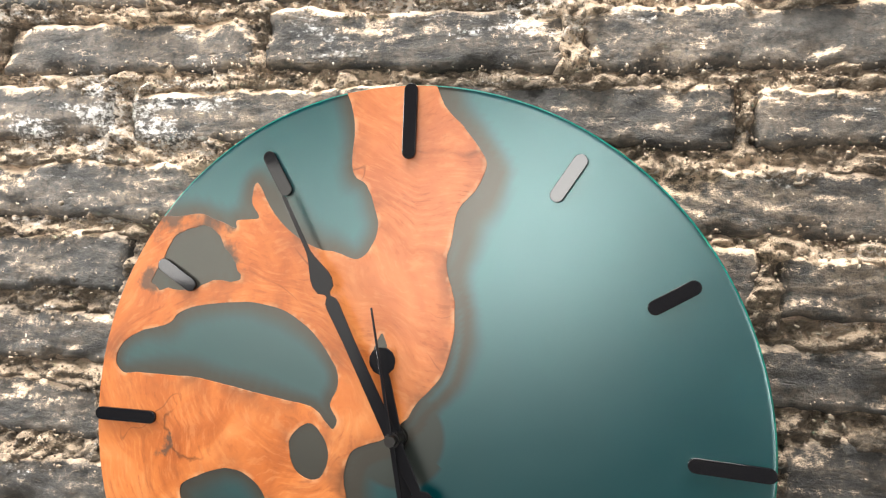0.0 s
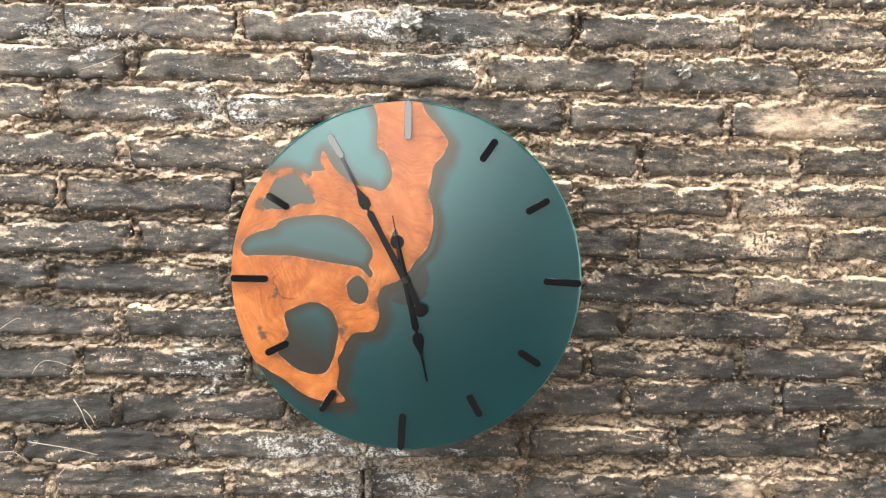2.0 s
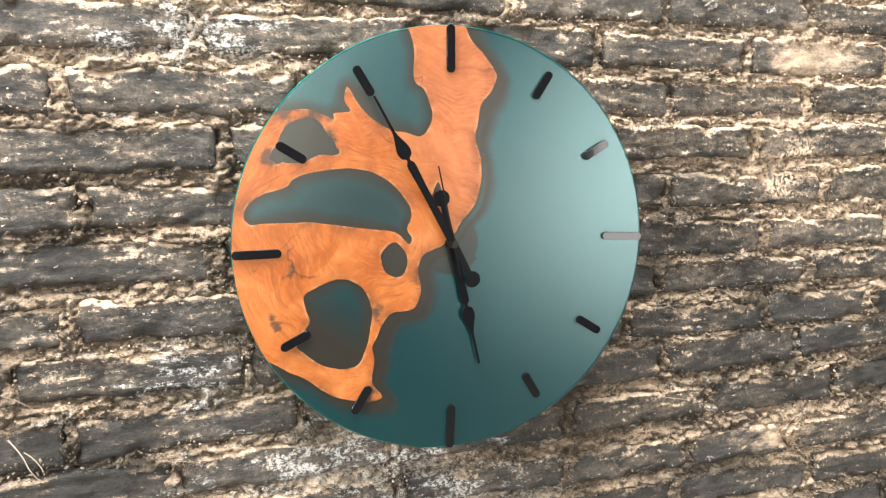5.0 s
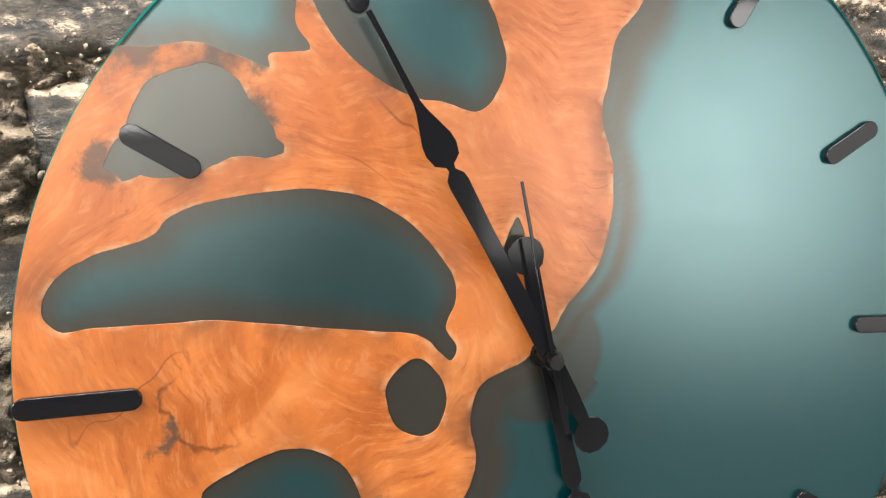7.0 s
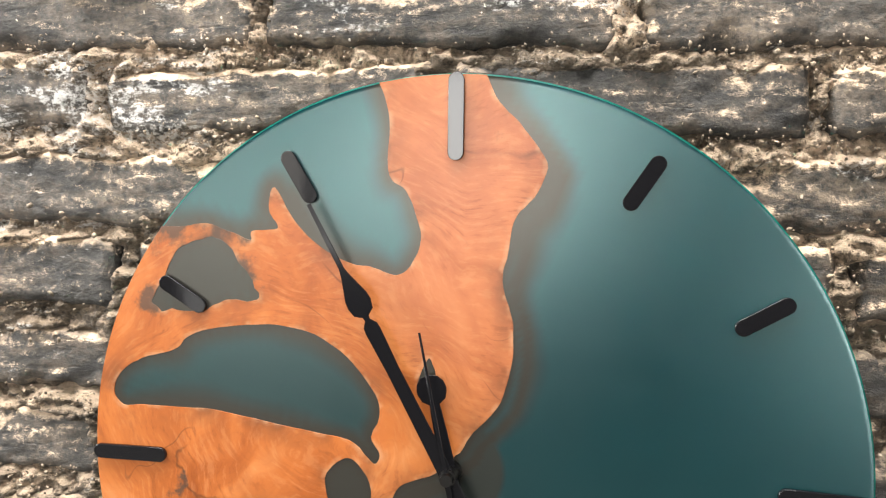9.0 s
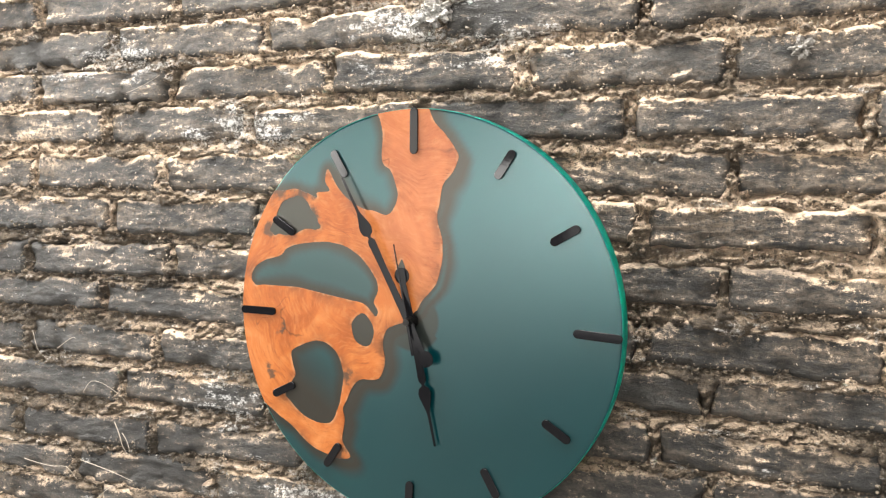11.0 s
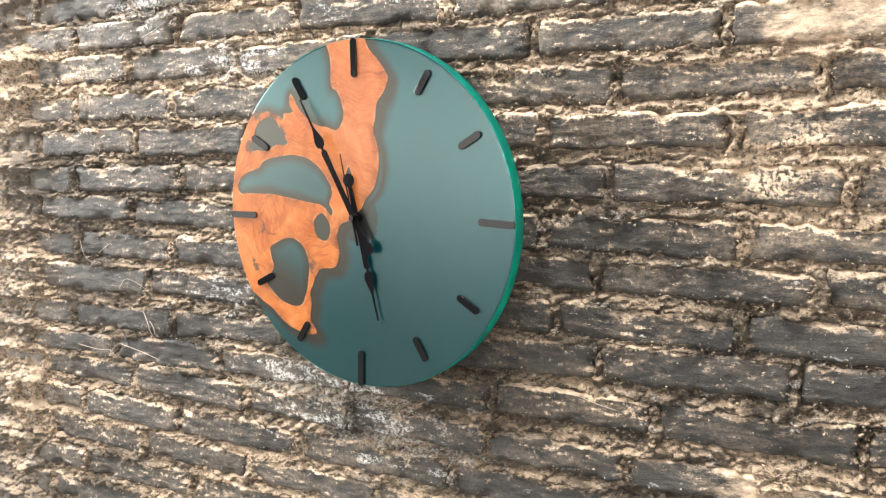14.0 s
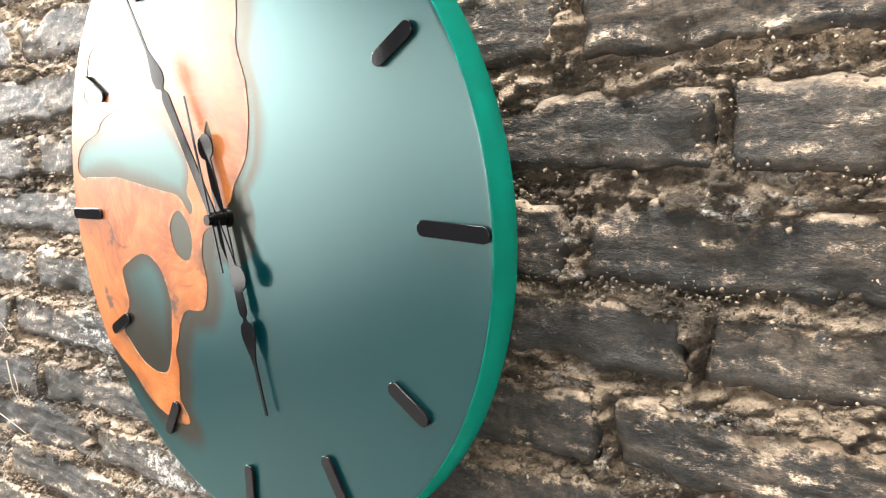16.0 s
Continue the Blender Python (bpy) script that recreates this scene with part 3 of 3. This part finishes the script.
# the middle of each bar in radii and its turn in degrees, from one o'clock on: set by hand, not quite true
MARKERS = [(0.449, 0.740, 32.6), (0.734, 0.436, 58.8), (0.891, 0.009, 92.0), (0.721, -0.434, 121.5), (0.416, -0.722, 148.6), (0.0, -0.893, 181.6),
           (-0.434, -0.725, 213.0), (-0.731, -0.425, 242.4), (-0.893, -0.025, 269.0), (-0.734, 0.421, 301.0), (-0.410, 0.738, 328.2), (-0.006, 0.894, -0.5)]
long_bar = mesh_of("hour_marker", filled([bar_outline(-0.106 * RADIUS, 0.106 * RADIUS, 0.0046)], 0.003, 0.0004), M_BLACK)
short_bar = mesh_of("hour_marker", filled([bar_outline(-0.073 * RADIUS, 0.073 * RADIUS, 0.0046)], 0.003, 0.0004), M_BLACK)
for hour, (mx, mz, turn) in enumerate(MARKERS, 1):
    ob = new("hour_marker", long_bar if hour % 3 == 0 else short_bar)
    ob.parent = clock
    ob.matrix_basis = pose(mx * RADIUS, -0.0035, mz * RADIUS, 0, turn, 0)
    tagged(ob, "glossy black bar")


def hand_outline(tip, drop, waist, tail):
    """A spade hand along +y: thin tip, a teardrop, a waist, a widening blade, and a round counterweight; given by radii."""
    side = [(0.0045, tip), (0.006, drop + 0.105), (0.010, drop + 0.085), (0.030, drop + 0.025), (0.032, drop + 0.005), (0.026, drop - 0.018), (0.008, drop - 0.03),
            (0.006, drop - 0.04), (0.018, drop - 0.055), (0.020, drop - 0.07), (0.0165, waist), (0.018, 0.045), (0.018, -0.03), (0.017, -0.08), (0.014, -tail + 0.05), (0.012, -tail + 0.03),
            (0.030, -tail + 0.018), (0.037, -tail), (0.038, -tail - 0.010), (0.034, -tail - 0.026), (0.022, -tail - 0.040), (0.0, -tail - 0.046)]
    pts = [(-x, y) for x, y in side] + [(x, y) for x, y in reversed(side[:-1])]
    return [(x * RADIUS, y * RADIUS) for x, y in pts]


def hand(name, outline, turn, height, label, material=M_HAND):
    ob = part(name, filled([outline], 0.0012, 0.0002), material, clock, label)
    ob.matrix_basis = pose(0, -height, 0, 0, turn, 0)
    return ob


hand("hour_hand", hand_outline(0.603, 0.345, 0.20, 0.21), 166.6, 0.006, "black metal spade-shaped hour hand")
hand("minute_hand", hand_outline(0.765, 0.48, 0.30, 0.187), -28.9, 0.0122, "black metal spade-shaped minute hand")
hand("second_hand", [(x * RADIUS, y * RADIUS) for x, y in [(-0.002, 0.37), (-0.004, 0.0), (-0.006, -0.03), (-0.006, -0.16), (0.006, -0.16), (0.006, -0.03), (0.004, 0.0), (0.002, 0.37)]],
     -12, 0.0155, "thin dark metal second hand", M_HAND)
bm = bmesh.new()
for r, y0, y1 in ((0.0058, -0.0138, 0.001), (0.0042, -0.0185, -0.0138), (0.0075, -0.003, 0.0005)):
    bmesh.ops.create_cone(bm, cap_ends=True, segments=32, radius1=r, radius2=r * 0.92, depth=y1 - y0, matrix=Matrix.Translation((0, (y0 + y1) / 2, 0)) @ pose(0, 0, 0, 90, 0, 0))
part("hub", bm, M_STEEL, clock, "steel centre nut")
bm = bmesh.new()
box(bm, (-0.028, THICK - 0.001, -0.028), (0.028, 0.062, 0.028))
bmesh.ops.bevel(bm, geom=bm.edges[:], offset=0.003, segments=2, affect="EDGES")
part("movement_box", bm, M_PLASTIC, clock, "black plastic clock movement")


# ---- cement pier beside the bricks ----
def pier_mesh():
    """A rendered strip with a trowelled, slightly ragged front; it runs from floor to ceiling."""
    bm = bmesh.new()
    box(bm, (0.856, -0.010, 0), (0.955, 0.15, ROOM_H))
    nx, nz, z0, z1 = 26, 280, 0.9, 2.3
    grid = []
    for i in range(nx + 1):
        col = []
        for j in range(nz + 1):
            u, z = i / nx, z0 + (z1 - z0) * j / nz
            ragged = 0.006 * noise.fractal(Vector((2, 0, z * 25)), 0.7, 2.0, 4)
            x = 0.853 + 0.105 * u + ragged * (1 - u) + 0.009 * noise.fractal(Vector((7, 0, z * 28)), 0.7, 2.0, 4) * u
            trowel = noise.noise(Vector((x * 60 + z * 45, 0, z * 8 - x * 8)))
            edge = min(u, 1 - u) * 0.105
            y = -0.016 - 0.0016 * trowel - 0.002 * noise.fractal(Vector((x * 30, 1, z * 30)), 0.5, 2.0, 4) + 0.010 * math.exp(-edge / 0.003)
            col.append(bm.verts.new((x, y, z)))
        grid.append(col)
    for i in range(nx):
        for j in range(nz):
            f = bm.faces.new((grid[i][j], grid[i + 1][j], grid[i + 1][j + 1], grid[i][j + 1]))
            f.smooth = True
    return bm


tagged(new("wall_pier", mesh_of("wall_pier", pier_mesh(), M_CEMENT)), "dark grey cement-rendered strip with white stains", "wall", kind="structure")

# ---- small things on the wall ----
M_ROOT = plain("dry_root", (0.36, 0.31, 0.25), 0.85)
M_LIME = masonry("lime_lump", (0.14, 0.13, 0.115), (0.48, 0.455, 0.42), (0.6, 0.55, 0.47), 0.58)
M_PLUG = plain("orange_plug", (0.62, 0.28, 0.14), 0.7)


def dry_root(points, thick, material=M_ROOT, name="dry_root", label="thin pale withered root clinging to the brick wall", category="root"):
    """A thin withered root that clings to the wall: x and z along it."""
    cu = bpy.data.curves.new("dry_root", "CURVE")
    cu.dimensions, cu.bevel_depth, cu.bevel_resolution, cu.resolution_u, cu.use_fill_caps = "3D", thick, 1, 6, True
    sp = cu.splines.new("NURBS")
    sp.points.add(len(points) - 1)
    sp.order_u, sp.use_endpoint_u = 3, True
    for k, (p, (x, z)) in enumerate(zip(sp.points, points)):
        p.co = (x, -0.013 - 0.006 * abs(math.sin(5 * k + 40 * x)), z, 1)
        p.radius = 1.0 - 0.6 * k / len(points)
    ob = bpy.data.objects.new("outline", cu)
    me = bpy.data.meshes.new_from_object(ob)
    bpy.data.objects.remove(ob)
    me.materials.clear()
    me.materials.append(material)
    tagged(new(name, me), label, category, category + "s on the wall")


for thick, points in (
    (0.0007, [(-0.638, 1.531), (-0.629, 1.514), (-0.622, 1.498), (-0.608, 1.489)]),
    (0.0008, [(-0.585, 1.509), (-0.569, 1.521), (-0.557, 1.529), (-0.553, 1.526)]),
    (0.0006, [(-0.537, 1.447), (-0.529, 1.464), (-0.509, 1.468), (-0.478, 1.457), (-0.454, 1.443), (-0.438, 1.428)]),
    (0.0011, [(-0.479, 1.41), (-0.466, 1.394), (-0.460, 1.374), (-0.452, 1.363)]),
    (0.0008, [(-0.465, 1.395), (-0.453, 1.387), (-0.447, 1.373)]),
    (0.0007, [(-0.647, 1.334), (-0.602, 1.327), (-0.571, 1.332), (-0.56, 1.333), (-0.541, 1.317)]),
    (0.0009, [(-0.54, 1.346), (-0.501, 1.341), (-0.469, 1.335), (-0.443, 1.328)]),
    (0.0008, [(-0.502, 1.294), (-0.49, 1.31), (-0.481, 1.314)]),
    (0.0005, [(-0.474, 1.887), (-0.443, 1.896), (-0.415, 1.911)]),
    (0.0010, [(-0.134, 1.237), (-0.128, 1.227), (-0.128, 1.212)]),
    (0.0008, [(0.315, 1.374), (0.343, 1.364), (0.371, 1.361)]),
    (0.0007, [(-0.498, 1.28), (-0.504, 1.262), (-0.511, 1.242)]),
):
    dry_root(points, thick * 0.75)
for points in ([(0.846, 1.561), (0.835, 1.553), (0.828, 1.541), (0.815, 1.538), (0.808, 1.526), (0.797, 1.519)], [(0.838, 1.726), (0.826, 1.712), (0.811, 1.708), (0.802, 1.695), (0.787, 1.690), (0.776, 1.680)]):
    dry_root(points, 0.0048, M_MORTAR, "mortar_ridge", "slanting sandy ridge of smeared mortar", "mortar ridge")


def lump(name, x, z, size, flat, material, label, category):
    """A ragged lump stuck to the wall."""
    bm = bmesh.new()
    bmesh.ops.create_icosphere(bm, subdivisions=4, radius=1.0)
    for v in bm.verts:
        k = 1 + 0.75 * noise.fractal(v.co * 1.9 + Vector((x * 9, 0, z * 9)), 0.6, 2.0, 4)
        v.co = Vector((x + v.co.x * size * k, -0.004 + v.co.y * flat * k, z + v.co.z * size * 0.8 * k))
    tagged(new(name, mesh_of(name, bm, material)), label, category)


lump("lime_lump", -0.007, 1.977, 0.021, 0.013, M_LIME, "ragged white lump of lime stuck on the bricks", "lime lump")
lump("lime_lump", 0.413, 1.918, 0.011, 0.010, M_LIME, "small pale lump of lime on a brick", "lime lump")
lump("mortar_lump", 0.567, 1.297, 0.022, 0.012, M_MORTAR, "sandy lump of mortar on the bricks", "mortar lump")
lump("mortar_lump", 0.19, 1.30, 0.014, 0.013, M_MORTAR, "sandy lump of mortar on the bricks", "mortar lump")
bm = bmesh.new()
bmesh.ops.create_cone(bm, cap_ends=True, segments=28, radius1=0.0085, radius2=0.0075, depth=0.006, matrix=Matrix.Translation((0.915, -0.018, 1.207)) @ pose(0, 0, 0, 90, 0, 0))
plug = tagged(new("wall_plug", mesh_of("wall_plug", bm, M_PLUG)), "round orange plug set in grey cement", "wall plug")
bm = bmesh.new()
bmesh.ops.create_cone(bm, cap_ends=True, segments=16, radius1=0.0018, radius2=0.0018, depth=0.002, matrix=Matrix.Translation((0.915, -0.0213, 1.207)) @ pose(0, 0, 0, 90, 0, 0))
part("screw_hole", bm, M_PLASTIC, plug, "dark hole")

# ---- bricks ----
def brick_mesh(x0, x1, row, proud, seed):
    """One worn brick: a gridded, rounded and chipped front on a block that runs back into the wall."""
    bm = bmesh.new()
    nx, nz, half = max(4, int((x1 - x0) / 0.005)), 20, 0.0242 + 0.0018 * math.sin(seed * 7)
    lean, shift = 0.010 * math.sin(seed * 13), 0.0016 * math.sin(seed * 29)
    grid = []
    for i in range(nx + 1):
        u = i / nx
        x = x0 + (x1 - x0) * u
        top = half + 0.004 * noise.noise(Vector((x * 18, seed, 1))) + 0.0035 * noise.noise(Vector((x * 80, seed, 1))) + 0.002 * noise.noise(Vector((x * 38, seed, 1)))
        low = half + 0.004 * noise.noise(Vector((x * 18, seed, 8))) + 0.0035 * noise.noise(Vector((x * 80, seed, 8))) + 0.002 * noise.noise(Vector((x * 38, seed, 8)))
        col = []
        for j in range(nz + 1):
            w = j / nz * 2 - 1
            z = course_z(row, x) + shift + lean * (u - 0.5) * (x1 - x0) * 2 + w * (top if w > 0 else low)
            edge = min((1 - abs(w)) * half, u * (x1 - x0), (1 - u) * (x1 - x0))
            chip = max(0.0, noise.noise(Vector((x * 30, seed * 5, z * 30))) - 0.15) * 0.03 * math.exp(-edge / 0.010)
            worn = min(1.0, max(0.0, (w - 0.68 + 0.30 * noise.noise(Vector((x * 11, seed, 4)))) / 0.5))
            y = -proud + 0.005 * math.exp(-edge / 0.0016) + 0.009 * worn * worn + 0.004 * max(0.0, -w - 0.7) + chip - 0.0012 * noise.fractal(Vector((x * 70, seed, z * 150)), 0.6, 2.0, 3) + 0.0010 * noise.fractal(Vector((x * 15, seed * 3, z * 32)), 0.6, 2.0, 5)
            side = 0.006 * noise.noise(Vector((z * 50, seed, 3 + round(u))))
            col.append(bm.verts.new((x + side, y, z)))
        grid.append(col)
    for i in range(nx):
        for j in range(nz):
            bm.faces.new((grid[i][j], grid[i + 1][j], grid[i + 1][j + 1], grid[i][j + 1]))
    rim = [grid[i][0] for i in range(nx + 1)] + [grid[nx][j] for j in range(1, nz + 1)] + [grid[i][nz] for i in range(nx - 1, -1, -1)] + [grid[0][j] for j in range(nz - 1, 0, -1)]
    back = [bm.verts.new((v.co.x, 0.03, v.co.z)) for v in rim]
    for i in range(len(rim)):
        n = (i + 1) % len(rim)
        bm.faces.new((rim[n], rim[i], back[i], back[n]))
    for f in bm.faces:
        f.smooth = True
    return bm


rng = random.Random(5)
for k, row in enumerate(COURSES):
    joints = list(row[2])
    while joints[0] > WALL_X0:
        joints.insert(0, joints[0] - 0.25)
    while joints[-1] < WALL_X1:
        joints.append(min(joints[-1] + 0.25, WALL_X1 + 0.006))
    for a, b in zip(joints, joints[1:]):
        if b - a < 0.03:
            continue
        gap = rng.uniform(0.004, 0.008)
        part("brick", brick_mesh(a + gap, b - gap, row, rng.uniform(0.001, 0.007), rng.uniform(0, 50)), M_BRICK, wall)


def mortar_mesh():
    """The crumbling bed between the bricks, as one uneven sheet with ridges along the joints and a smeared patch at its west end."""
    step, x0, x1, z0, z1 = 0.0022, WALL_X0 + 0.2, WALL_X1 - 0.2, 0.95, 2.08
    nx, nz = int((x1 - x0) / step), int((z1 - z0) / step)
    verts, faces = [], []
    xs = x0 + step * np.arange(nx + 1)
    heads = [np.abs(xs[:, None] - np.array(row[2])[None, :]).min(1) for row in COURSES]
    for j in range(nz + 1):
        for i in range(nx + 1):
            x, z = x0 + i * step, z0 + j * step
            if i % 24 == 0:
                lift = min(range(len(COURSES)), key=lambda k: abs(course_z(COURSES[k], x) - z))
            gaps = [z - course_z(COURSES[k], x) for k in range(max(0, lift - 1), min(len(COURSES), lift + 2))]
            over = min((g for g in gaps if g >= 0), default=0.03)
            under = min((-g for g in gaps if g < 0), default=0.03)
            climb = (over - 0.020) / max(0.004, over + under - 0.042)
            clod = (abs(noise.noise(Vector((x * 45, 0, z * 75)))) + 0.7 * abs(noise.noise(Vector((x * 95, 5, z * 140)))) + 0.4 * abs(noise.noise(Vector((x * 190, 9, z * 240))))
                    + 0.5 * noise.noise(Vector((x * 25, 3, z * 40))) - 0.35)
            spill = 0.010 * noise.noise(Vector((x * 16, 7, z * 22))) + 0.006 * noise.noise(Vector((x * 60, 7, z * 70)))
            along = noise.fractal(Vector((x * 6, 3, z * 16)), 0.8, 2.0, 3)
            smear = min(1.0, max(0.0, (-0.755 - x + 0.05 * noise.noise(Vector((x * 4, 2, z * 9)))) / 0.03))
            joint = min(1.0, max(0.0, (over - 0.015 + spill) / 0.005)) * min(1.0, max(0.0, (under - 0.015 + spill) / 0.005))
            head = min(1.0, max(0.0, (0.010 - heads[lift][i] + 1.3 * spill) / 0.005))
            bed = -0.0025 - 0.008 * along + (0.009 + 0.008 * along) * min(1.0, max(0.0, climb)) ** 1.2
            y = 0.012 + max(joint * (0.012 - bed), head * (0.016 + 0.006 * along)) * -1.0 - 0.0135 * clod - smear * (0.020 + 0.006 * along)
            verts.append((x, y, z))
    for j in range(nz):
        for i in range(nx):
            a = j * (nx + 1) + i
            faces.append((a, a + 1, a + nx + 2, a + nx + 1))
    me = bpy.data.meshes.new("mortar")
    me.from_pydata(verts, [], faces)
    me.polygons.foreach_set("use_smooth", [True] * len(faces))
    me.materials.append(M_MORTAR)
    return me


mortar = new("mortar", mortar_mesh())
mortar.parent = wall
tagged(mortar, "crumbling sandy mortar in the joints", kind="stuff")


def crumb_mesh(count, seed):
    """Loose crumbs of mortar stuck along the joints: many small uneven lumps in one mesh."""
    r = random.Random(seed)
    ball = bmesh.new()
    bmesh.ops.create_icosphere(ball, subdivisions=1, radius=1.0)
    shape = np.array([v.co for v in ball.verts])
    tris = [[v.index for v in f.verts] for f in ball.faces]
    ball.free()
    verts, faces = [], []
    made = 0
    while made < count:
        k = r.randrange(len(COURSES) - 1)
        x = r.uniform(-0.98, 0.85)
        if r.random() < 0.16:
            joint = min(COURSES[k][2], key=lambda j: abs(j - x))
            x = joint + r.gauss(0, 0.007)
            z = course_z(COURSES[k], x) + r.uniform(-0.022, 0.022)
        else:
            low, high = course_z(COURSES[k + 1], x) + 0.019, course_z(COURSES[k], x) - 0.017
            z = low + (high - low) * min(1.1, max(-0.2, r.gauss(0.45, 0.35)))
        y = r.uniform(-0.013, -0.002)
        small = 1.0
        if r.random() < 0.06:
            z, y, small = r.uniform(0.98, 2.06), r.uniform(-0.0065, -0.003), 0.6
        if noise.noise(Vector((x * 9, 4, z * 22))) + r.uniform(-0.5, 0.5) < -0.05:
            continue
        size = min(0.0020, 0.0007 * math.exp(r.gauss(0.0, 0.5))) * small
        turn = np.array(Euler([r.uniform(0, 6.28) for _ in range(3)]).to_matrix())
        lump = shape * (1 + np.array([r.uniform(-0.35, 0.35) for _ in range(len(shape))]))[:, None] * np.array((1.5, 1.0, 0.8)) * size
        base = len(verts)
        verts.extend((lump @ turn.T + np.array((x, y, z))).tolist())
        faces.extend([[base + i for i in t] for t in tris])
        made += 1
    me = bpy.data.meshes.new("mortar_crumbs")
    me.from_pydata(verts, [], faces)
    me.polygons.foreach_set("use_smooth", [True] * len(faces))
    me.materials.append(M_CRUMB)
    return me


crumbs = new("mortar_crumbs", crumb_mesh(38000, 3))
crumbs.parent = wall
tagged(crumbs, "loose sandy crumbs along the joints", kind="stuff")
